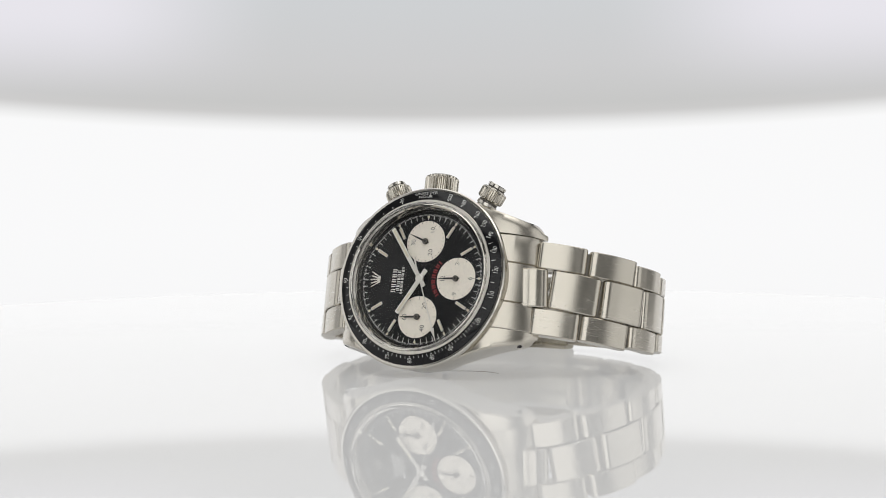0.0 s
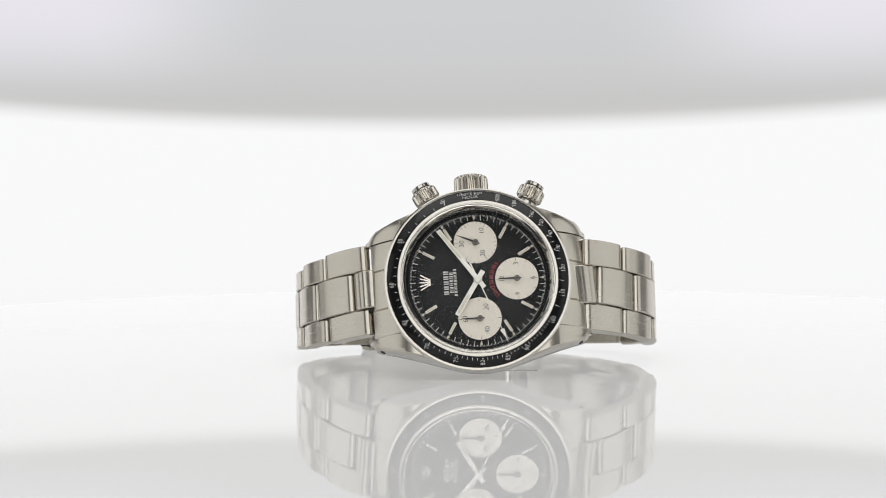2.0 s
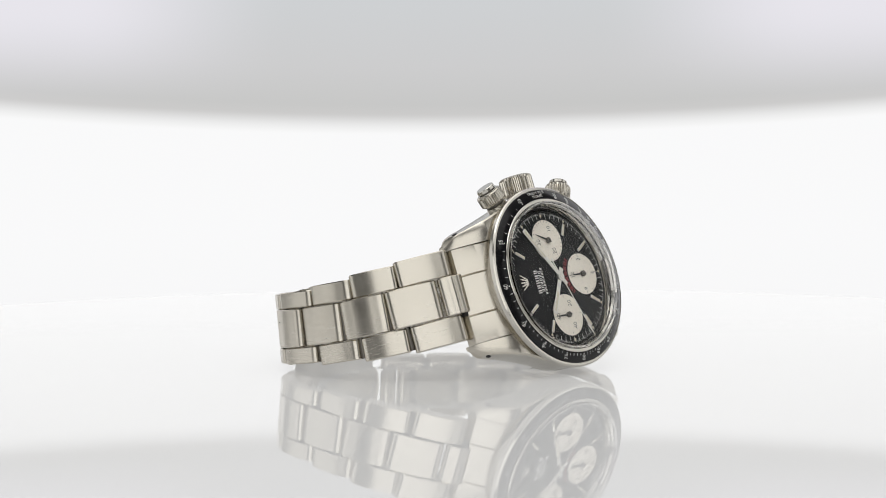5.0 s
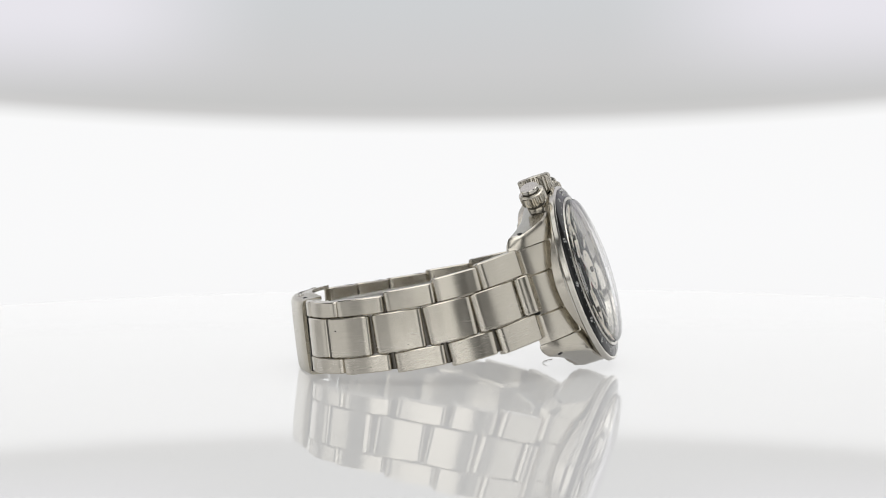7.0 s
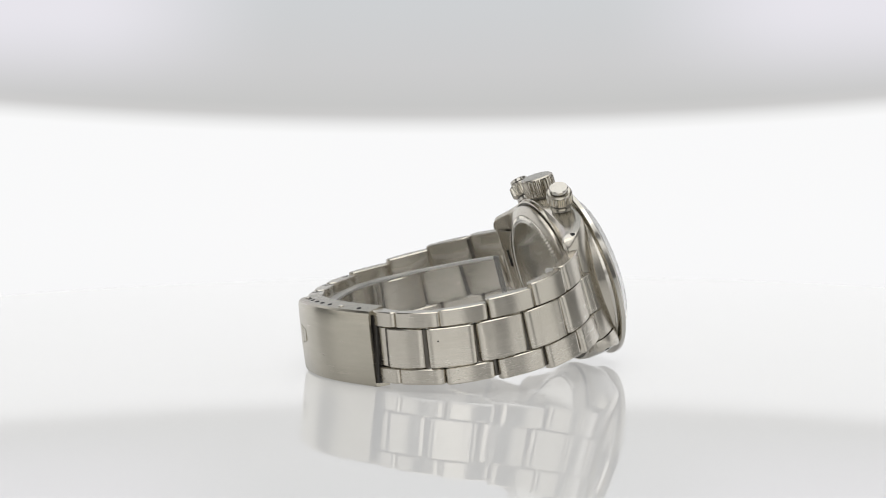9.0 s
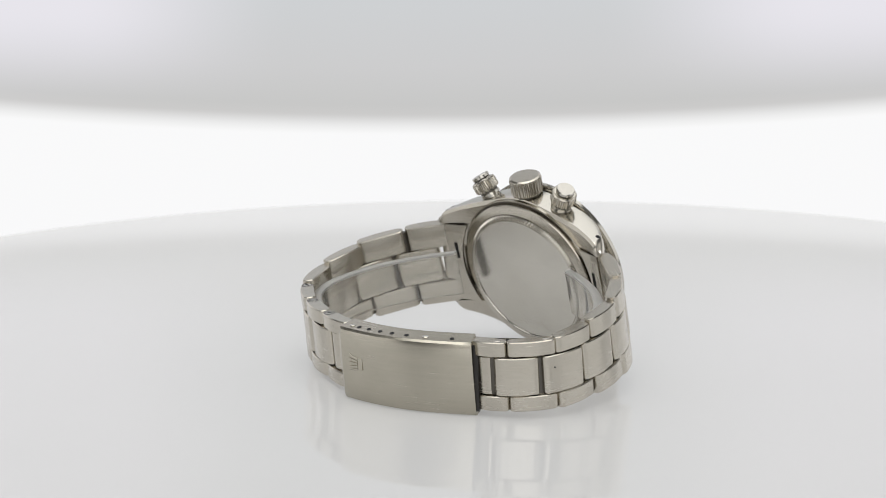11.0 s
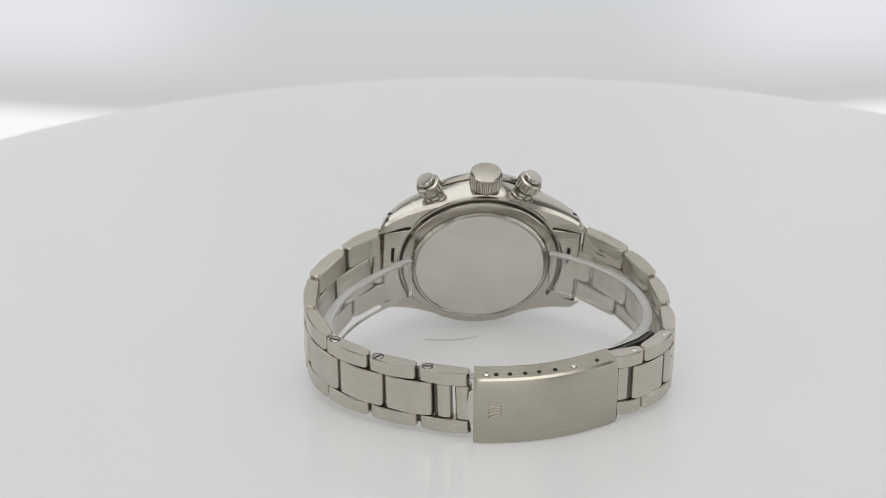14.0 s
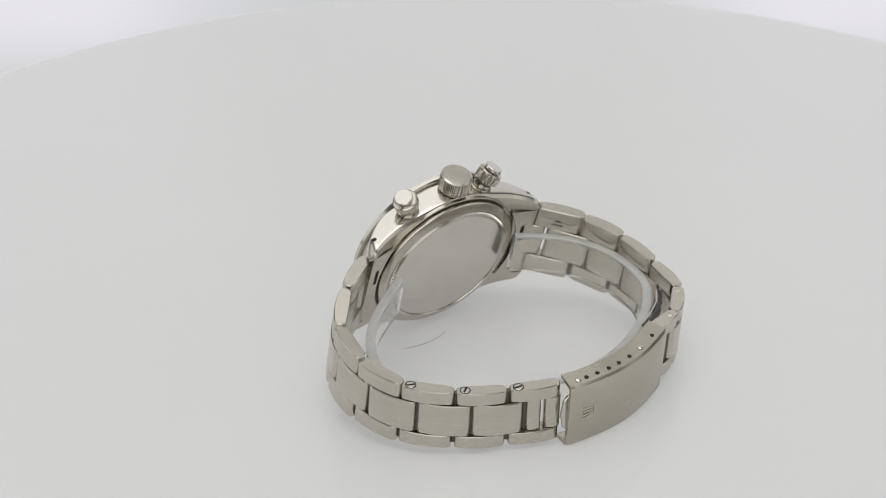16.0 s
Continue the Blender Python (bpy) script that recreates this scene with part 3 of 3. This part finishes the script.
def build_end_link(watch, side):
    bm = bmesh.new()
    rows = []
    for j in range(9):
        x = 15.2 + 6.1 * j / 8
        t = lug_top(x) - 0.25 - (0.25 if j == 8 else 0)
        row = []
        for y, dz in ((-9.6, -0.12), (-9.4, 0), (-4.2, 0), (-4.0, -0.4), (-3.8, 0), (3.8, 0), (4.0, -0.4), (4.2, 0), (9.4, 0), (9.6, -0.12)):
            row.append((x, y, t + dz))
        row += [(x, 9.6, t - 2.2), (x, -9.6, t - 2.2)]
        rows.append([bm.verts.new((side * a, b, c)) for a, b, c in row])
    n = len(rows[0])
    for p, q in zip(rows, rows[1:]):
        for k in range(n):
            bm.faces.new((p[k], q[k], q[(k + 1) % n], p[(k + 1) % n]))
    bm.faces.new(rows[0])
    bm.faces.new(rows[-1])
    link = part("end_link", bm, BRUSHED, watch, "brushed steel end link between the lugs", BODY, smooth=25)
    ring = [(20.9, -9.4), (20.9, 9.4)] + [(math.sqrt(17.95 ** 2 - y * y), y) for y in [9.4 - 18.8 * k / 14 for k in range(15)]]
    bm = prism([(side * a, b) for a, b in ring][::side], -0.35, 0.35, 0.08)
    for v in bm.verts:
        v.co.z += -7.75 - 0.20 * (abs(v.co.x) - 15.2)
    part("end_link_flange", bm, SATIN, link, "thin steel flange")
    part("end_link_slot", bar(*sorted((side * 18.6, side * 19.3)), 1.2, 5.0, -8.95, -8.7), HOLE_DARK, link, "dark slot")
    # Solid black bar painted in as the shade of this gap.
    if side < 0:
        part("end_link_gap_shade", bar(-22.1, -21.2, -3.7, 3.7, -8.1, -7.2), HOLE_DARK, link, "black bar as shade in the gap before the first centre link")
    part("spring_bar", rod(0.65, 19.0, 14), SATIN, link, "bright spring bar", Matrix.Translation((side * 20.6, 9.5, -7.6)) @ pose(0, 0, 0, 90))
    return link


# Outer face of the bracelet seen from above, joint by joint, in millimetres from the turntable's axis.
SIX_JOINTS = ((19.5, -17.6), (28.6, -12.3), (36.0, -4.3), (37.6, 6.3), (34.3, 17.0), (26.3, 25.0), (16.9, 30.6), (6.6, 34.9))
TWELVE_JOINTS = ((-24.2, -14.3), (-32.7, -7.0), (-37.2, 1.9), (-38.1, 12.3), (-36.8, 22.5), (-29.5, 29.5), (-20.8, 31.3))


def table(rows, x):
    return float(np.interp(x, [r[0] for r in rows], [r[1] for r in rows]))


def band_height(y):
    return table(((-17, 18.1), (-12, 16.2), (-8, 14.7), (-4, 13.55), (0, 12.5), (4, 11.6), (8, 10.8), (12, 10.15), (16, 9.55), (20, 9.05), (24, 8.6), (28, 8.25), (32, 8.05), (36, 7.95)), y)


def band_lean(y):
    return table(((-17, 0.29), (-8, 0.25), (0, 0.21), (8, 0.195), (16, 0.165), (24, 0.12), (36, 0.10)), y)


def band_half(y):
    return table(((-17, 9.4), (-8, 9.0), (0, 8.3), (8, 7.75), (16, 7.25), (24, 7.05), (36, 7.0)), y)


def link_frame(p, q, out):
    """Axes of a link whose outer face runs from p to q: x along it, y up across the band, z outward."""
    a, b = Vector((*p, band_height(p[1]))), Vector((*q, band_height(q[1])))
    x = (b - a).normalized()
    up = Vector((0, band_lean((p[1] + q[1]) / 2), 1))
    z = x.cross(up).normalized()
    if z.dot(Vector((*out, 0))) < 0:
        z = -z
    y = z.cross(x).normalized()
    if y.z < 0:
        y, x = -y, -x
        a, b = b, a
    return axes(x, y, z, a), (b - a).length


def link_mesh(length, v0, v1, thick=2.7, gap=0.32, bulge=0.36, edge=0.2):
    """A solid link: pill-shaped from the edge, gently bowed outer face, softly broken edges."""
    prof = []
    a, b = gap, length - gap
    rx, rz = min(1.55, (b - a) * 0.3), 1.0
    for k in range(7):
        t = math.pi * (1 - 0.5 * k / 6)
        prof.append((a + rx + rx * math.cos(t), -rz + rz * math.sin(t)))
    for k in range(1, 6):
        t = k / 6
        prof.append((a + rx + (b - a - 2 * rx) * t, bulge * 4 * t * (1 - t)))
    for k in range(7):
        t = math.pi * (0.5 - 0.5 * k / 6)
        prof.append((b - rx + rx * math.cos(t), -rz + rz * math.sin(t)))
    r2 = min(1.25, (b - a) * 0.4)
    for k in range(4):
        t = -math.pi * 0.5 * k / 3
        prof.append((b - r2 + r2 * math.cos(t), -thick + r2 + r2 * math.sin(t)))
    for k in range(4):
        t = -math.pi * (0.5 + 0.5 * k / 3)
        prof.append((a + r2 + r2 * math.cos(t), -thick + r2 + r2 * math.sin(t)))
    prof.reverse()
    bm = prism(prof, v0, v1, edge)
    for v in bm.verts:
        v.co = Vector((v.co.x, v.co.z, v.co.y))
    return bm


def build_band_side(watch, joints, screws, rivets, ends, shift):
    n = len(joints)
    for i in range(n - 1):
        p, q = joints[i], joints[i + 1]
        mid = tuple(Vector(p).lerp(Vector(q), shift))
        m, length = link_frame(p, q, (mid[0], mid[1] - 10))
        h0 = band_half(mid[1])
        last = i == n - 2
        for lo, hi in ((4.0, h0), (-h0, -4.0)):
            link = part("outer_link", link_mesh(length, lo, hi, gap=0.4), BRUSHED, watch, "", m, smooth=30)
            if lo > 0:
                along = min(2.2, length * 0.3)
                near = along if (m @ Vector((0, 0, 0)) - Vector((*p, band_height(p[1])))).length < 1 else length - along
                if i in screws:
                    part("screw", lathe([(0, 0.06), (0.85, 0.06), (0.95, 0), (0.95, -0.3), (0, -0.3)], 20), POLISHED, link, "slotted screw head", Matrix.Translation((near, hi, -1.25)) @ pose(0, 0, 0, -90))
                    part("screw_seat", lathe([(0.93, 0.03), (1.12, 0.03), (1.12, -0.2), (0.93, -0.2), (0.93, 0.03)], 20), HOLE_DARK, link, "dark rim round the screw", Matrix.Translation((near, hi, -1.25)) @ pose(0, 0, 0, -90))
                    part("screw_slot", bar(-0.8, 0.8, -0.22, 0.22, 0.0, 0.08), HOLE_DARK, link, "dark screw slot", Matrix.Translation((near, hi, -1.25)) @ pose(0, 0, 0, -90) @ pose(0, 0, 0, 0, 0, (20, 65, 10, 40)[i % 4]))
                if i in rivets:
                    part("rivet", lathe([(0, 0.1), (0.45, 0.09), (0.62, 0), (0.62, -0.2), (0, -0.2)], 18), POLISHED, link, "round rivet head", Matrix.Translation((near, hi, -1.25)) @ pose(0, 0, 0, -90), smooth=40)
        if i == 0 and not screws:
            for k, w in ((5.6, 2.4), (6.6, 1.1)):
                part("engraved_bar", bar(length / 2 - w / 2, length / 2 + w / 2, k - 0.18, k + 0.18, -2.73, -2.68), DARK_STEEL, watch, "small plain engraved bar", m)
        # pin through the joint, darkened to put shade into the gap
        if not last:
            part("pin", rod(0.6, 2 * h0 - 1.6, 12), DARK_STEEL, watch, "dark steel joint pin standing in for gap shade", axes(m.col[0].xyz, -m.col[2].xyz, m.col[1].xyz, Vector((*q, band_height(q[1]))) - m.col[2].xyz * 1.8 - m.col[1].xyz * (h0 - 0.8)))
        # centre row, staggered by half a link
        if i == 0:
            back = 0.30 if screws else 0.16
            d = tuple(Vector(p) - (Vector(q) - Vector(p)) * back)
            e = Vector(mid) + 0.25 * (Vector(q) - (Vector(p) + Vector(joints[2])) / 2)
            m2, l2 = link_frame(d, tuple(e), (mid[0], mid[1] - 10))
            part("centre_link", link_mesh(l2, -3.84, 3.84, gap=0.32), BRUSHED, watch, "", m2, smooth=30)
        if not last:
            r = joints[i + 2]
            nxt = tuple(Vector(q).lerp(Vector(r), shift))
            # keep the pieces on the outer curve
            bow = 0.5 * (Vector(q) - (Vector(p) + Vector(r)) / 2)
            s0, s1 = Vector(mid) + bow * 0.5, Vector(nxt) + bow * 0.5
            m2, l2 = link_frame(tuple(s0), tuple(s1), (q[0], q[1] - 10))
            if i == n - 3:
                l2 *= 0.98
            centre = part("centre_link", link_mesh(l2, -3.84, 3.84, gap=0.32), BRUSHED, watch, "", m2, smooth=30)
            # Dark rod added here so that the centre gap looks shaded.
            part("pin", rod(0.6, 7.4, 12), DARK_STEEL, watch, "dark steel joint pin standing in for gap shade", axes(m2.col[0].xyz, -m2.col[2].xyz, m2.col[1].xyz, Vector((*s1, band_height(s1.y))) - m2.col[2].xyz * 1.75 - m2.col[1].xyz * 3.7))
            if i == 3 and not screws:
                part("pit", lathe([(0, 0.02), (0.15, 0.02), (0.15, -0.1), (0, -0.1)], 10), HOLE_DARK, centre, "tiny dark pit", Matrix.Translation((l2 * (0.24 if m2.col[0].y < 0 else 0.76), 1.4, 0.16)))
        else:
            # short end pieces next to the clasp
            a, b = Vector(mid), Vector(q)
            for f0, f1 in ends:
                m2, l2 = link_frame(tuple(a.lerp(b, f0)), tuple(a.lerp(b, f1)), (mid[0], mid[1] - 10))
                part("centre_link", link_mesh(l2, -3.9, 3.9, gap=0.05, bulge=0.05), BRUSHED, watch, "narrow steel end piece", m2 @ Matrix.Translation((0, 0, -0.25)), smooth=30)


CLASP_RUN = ((6.4, 37.1), (2.0, 37.75), (-4.0, 38.0), (-10.0, 37.35), (-16.0, 35.6), (-23.4, 32.3))


def build_clasp(watch):
    """Folded sheet cover: outer face and two turned-in edges, with holes along the upper edge."""
    pts = [Vector((*p, 0)) for p in CLASP_RUN]
    fine = []
    for i in range(len(pts) - 1):
        for k in range(4):
            t = k / 4
            p0, p1, p2, p3 = pts[max(i - 1, 0)], pts[i], pts[i + 1], pts[min(i + 2, len(pts) - 1)]
            fine.append(0.5 * ((2 * p1) + (p2 - p0) * t + (2 * p0 - 5 * p1 + 4 * p2 - p3) * t * t + (3 * p1 - p0 - 3 * p2 + p3) * t ** 3))
    fine.append(pts[-1])
    lean = 0.11
    bm = bmesh.new()
    sec = [(-4.2, -7.85), (-0.75, -7.95), (-0.2, -7.75), (0, -7.2), (0.12, -3), (0.12, 3), (0.02, 5.7), (-0.2, 6.5), (-0.7, 6.9), (-4.5, 7.8), (-4.5, 7.1), (-1.0, 6.1), (-0.95, 0), (-1.0, -7.0), (-4.2, -7.15)]
    rows = []
    for i, p in enumerate(fine):
        d = (fine[min(i + 1, len(fine) - 1)] - fine[max(i - 1, 0)]).normalized()
        out = Vector((d.y, -d.x, 0))
        if out.y < 0:
            out = -out
        end = 0.35 if i in (0, len(fine) - 1) else 0.0
        row = []
        for o, v in sec:
            o2 = o - end * (1 if o > -0.5 else 0)
            row.append(bm.verts.new(p + out * o2 + Vector((0, lean * v, v + 8.0))))
        rows.append(row)
    n = len(sec)
    for p, q in zip(rows, rows[1:]):
        for k in range(n):
            bm.faces.new((p[k], q[k], q[(k + 1) % n], p[(k + 1) % n]))
    bm.faces.new(rows[0])
    bm.faces.new(rows[-1])
    clasp = part("clasp", bm, CLASP_STEEL, watch, "brushed steel folding clasp cover", smooth=24)

    def on_edge(t, inward, lift):
        i = t * (len(fine) - 1)
        k = min(int(i), len(fine) - 2)
        p = fine[k].lerp(fine[k + 1], i - k)
        d = (fine[k + 1] - fine[k]).normalized()
        out = Vector((d.y, -d.x, 0))
        if out.y < 0:
            out = -out
        return p - out * inward + Vector((0, lean * 7.0, 15.22 + lift)), d, out
    for t, kind in ((0.125, "rivet"), (0.205, "hole"), (0.30, "hole"), (0.40, "hole"), (0.50, "hole"), (0.615, "hole"), (0.755, "pin"), (0.89, "hole")):
        c, d, out = on_edge(t, 1.9, 0.0)
        m = Matrix.Translation(c) @ Matrix.Rotation(math.atan2(d.y, d.x) + (math.pi if d.x < 0 else 0), 4, "Z") @ pose(0, 0, 0, -13)
        if kind == "hole":
            part("clasp_hole", lathe([(0, 0.03), (0.46, 0.03), (0.46, -0.5), (0, -0.5)], 16), HOLE_DARK, clasp, "dark round hole", m)
        else:
            part("clasp_rivet", lathe([(0, 0.22), (0.45, 0.2), (0.62, 0.08), (0.62, -0.3), (0, -0.3)], 18), POLISHED, clasp, "round rivet head", m, smooth=40)
    # plain raised emblem on the outer face
    c, d, out = on_edge(0.20, -0.2, -7.22)
    c -= Vector((0, lean * 7.0, 0))
    side = -d
    m = axes(side, Vector((0, lean, 1)).normalized(), out, c)
    bm = bmesh.new()
    for i in range(5):
        k = i - 2
        prism([(-0.9, k * 0.5 - 0.2), (1.3, k * 0.85 - 0.24), (1.6, k * 0.88), (1.3, k * 0.85 + 0.24), (-0.9, k * 0.5 + 0.2)], -0.3, 0.09, 0.06, bm)
    prism([(-2.2, -1.1), (-1.1, -1.4), (-1.1, 1.4), (-2.2, 1.1)], -0.3, 0.08, 0.06, bm)
    part("clasp_emblem", bm, CLASP_STEEL, clasp, "plain raised emblem", m, smooth=30)
    # lip of the inner blade at the open end, and the folded blades inside, blackened as shade
    c, d, out = on_edge(0.0, 1.3, -7.22)
    c -= Vector((0, lean * 7.0, 0))
    bm = prism([(0.0, -4.3), (1.0, -3.3), (1.55, 0), (1.0, 3.3), (0.0, 4.3), (-0.6, 4.3), (-0.6, -4.3)], -0.35, 0.35, 0.12)
    part("clasp_lip", bm, POLISHED, clasp, "rounded steel opening lip", axes(-d, Vector((0, lean, 1)).normalized(), out, c + d * 0.2))
    c, d, out = on_edge(1.0, 1.6, -7.22)
    c -= Vector((0, lean * 7.0, 0))
    # Black bar added where the gap under the cover is only shaded.
    part("clasp_gap_shade", bar(-2.2, 0.8, -7.2, 6.2, -0.5, 0.5, 0.1), BLACK_STEEL, clasp, "black bar as shade in the gap under the cover's end", axes(d, Vector((0, lean, 1)).normalized(), out, c))
    # The blade's black also carries the shade of the gap beside it.
    for name, mat, label, gap, z0, z1, wide in (("clasp_blade", BLACK_STEEL, "thin folded blade, black for the shaded gap", 0.0, 12.4, 14.6, 0.7), ("clasp_wire", POLISHED, "thin bright steel edge of the blade", -0.95, 14.2, 14.8, 0.3)):
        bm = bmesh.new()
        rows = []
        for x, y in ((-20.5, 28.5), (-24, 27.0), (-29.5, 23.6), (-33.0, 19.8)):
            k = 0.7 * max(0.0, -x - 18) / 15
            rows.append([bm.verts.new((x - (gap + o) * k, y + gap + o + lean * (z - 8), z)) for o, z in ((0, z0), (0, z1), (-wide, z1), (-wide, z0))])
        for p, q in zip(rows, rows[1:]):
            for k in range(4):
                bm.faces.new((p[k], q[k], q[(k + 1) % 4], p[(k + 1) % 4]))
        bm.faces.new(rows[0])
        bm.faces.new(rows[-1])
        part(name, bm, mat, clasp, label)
    return clasp


def build_watch():
    watch = tagged(new("wristwatch"), "steel chronograph wristwatch with black bezel, lying on its side", "wristwatch")
    build_case(watch)
    build_caseback(watch)
    build_bezel(watch)
    build_crystal(watch)
    build_dial(watch)
    build_crown(watch)
    build_pusher(watch, 10.6, -28, 15.55, -3.7)
    build_pusher(watch, -8.05, 27, 16.05, -3.3)
    build_end_link(watch, 1)
    build_end_link(watch, -1)
    build_band_side(watch, SIX_JOINTS, (4, 5, 6), (), ((0.03, 0.47), (0.54, 1.0)), 0.32)
    build_band_side(watch, TWELVE_JOINTS, (), (4, 5), ((0.06, 0.70), (0.76, 1.05)), 0.31)
    build_clasp(watch)
    return watch


CUFF_RUN = ((14.0, -10.8), (19.5, -8.0), (25.5, -4.2), (30.3, 1.0), (33.2, 8.0), (31.8, 15.0), (26.4, 20.9), (18.0, 26.4), (8.0, 30.2), (-3.0, 31.6), (-14.0, 29.4), (-24.0, 24.4), (-31.6, 17.0), (-33.8, 10.0), (-32.4, 2.0),
            (-27.6, -4.2), (-21.5, -8.2), (-16.5, -10.4))


def build_cuff():
    cuff = tagged(new("display_cuff"), "bent clear plastic cuff inside the bracelet", "cuff")
    pts = [Vector((*p, 0)) for p in CUFF_RUN]
    fine = []
    for i in range(len(pts) - 1):
        for k in range(4):
            t = k / 4
            p0, p1, p2, p3 = pts[max(i - 1, 0)], pts[i], pts[i + 1], pts[min(i + 2, len(pts) - 1)]
            fine.append(0.5 * ((2 * p1) + (p2 - p0) * t + (2 * p0 - 5 * p1 + 4 * p2 - p3) * t * t + (3 * p1 - p0 - 3 * p2 + p3) * t ** 3))
    fine.append(pts[-1])
    bm = bmesh.new()
    rows = []
    for i, p in enumerate(fine):
        d = (fine[min(i + 1, len(fine) - 1)] - fine[max(i - 1, 0)]).normalized()
        out = Vector((d.y, -d.x, 0))
        zc, ln = band_height(p.y - 3) - 0.4, band_lean(p.y)
        h = 4.9
        row = []
        for o, v in ((-1.3, -h + 0.4), (-1.3, h - 0.4), (-0.9, h), (0.1, h), (0.5, h - 0.4), (0.5, -h + 0.4), (0.1, -h), (-0.9, -h)):
            row.append(bm.verts.new(p + out * o + Vector((0, ln * v, zc + v))))
        rows.append(row)
    for p, q in zip(rows, rows[1:]):
        for k in range(8):
            bm.faces.new((p[k], q[k], q[(k + 1) % 8], p[(k + 1) % 8]))
    bm.faces.new(rows[0])
    bm.faces.new(rows[-1])
    strip = part("strip", bm, CLEAR_PLASTIC, cuff, smooth=30)
    strip.visible_shadow = False
    bm = bmesh.new()
    rows = []
    for i, p in enumerate(fine):
        d = (fine[min(i + 1, len(fine) - 1)] - fine[max(i - 1, 0)]).normalized()
        out = Vector((d.y, -d.x, 0))
        zc, ln = band_height(p.y - 3) - 0.4, band_lean(p.y)
        rows.append([bm.verts.new(p + out * o + Vector((0, ln * v, zc + v))) for o, v in ((-1.36, 4.3), (-1.36, 4.75), (-0.95, 4.97), (0.15, 4.97), (0.56, 4.75), (0.56, 4.3))])
    for p, q in zip(rows, rows[1:]):
        for k in range(5):
            bm.faces.new((p[k], q[k], q[k + 1], p[k + 1]))
    part("cut_edge", bm, FROSTED, cuff, "frosted cut upper edge", smooth=30).visible_shadow = False
    return cuff


def build_fibre():
    """A loose curved hair on the plate."""
    fibre = tagged(new("hair_strand"), "thin curved grey hair lying on the plate", "hair")
    bm = bmesh.new()
    run = [(10.4 - 11.6 * t, -13.9 + 5.2 * t * (1 - t) - 0.1 * t, 0.07 + 0.05 * math.sin(5 * t)) for t in [k / 20 for k in range(21)]]
    rows = []
    for x, y, z in run:
        rows.append([bm.verts.new((x, y + 0.055 * math.cos(a), z + 0.055 * math.sin(a))) for a in (0.5, 2.6, 4.7)])
    for p, q in zip(rows, rows[1:]):
        for k in range(3):
            bm.faces.new((p[k], q[k], q[(k + 1) % 3], p[(k + 1) % 3]))
    part("strand", bm, FIBRE, fibre, smooth=80)
    return fibre


build_room()
turntable = build_turntable()
backdrop = build_backdrop()
wristwatch = build_watch()
cuff = build_cuff()
fibre = build_fibre()


def motions():
    """The plate turns evenly with all that lies on it; the backdrop swings with the arm."""
    for thing in (turntable, wristwatch, cuff, fibre):
        walk(thing, TURN)
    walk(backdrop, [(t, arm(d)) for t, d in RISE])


motions()
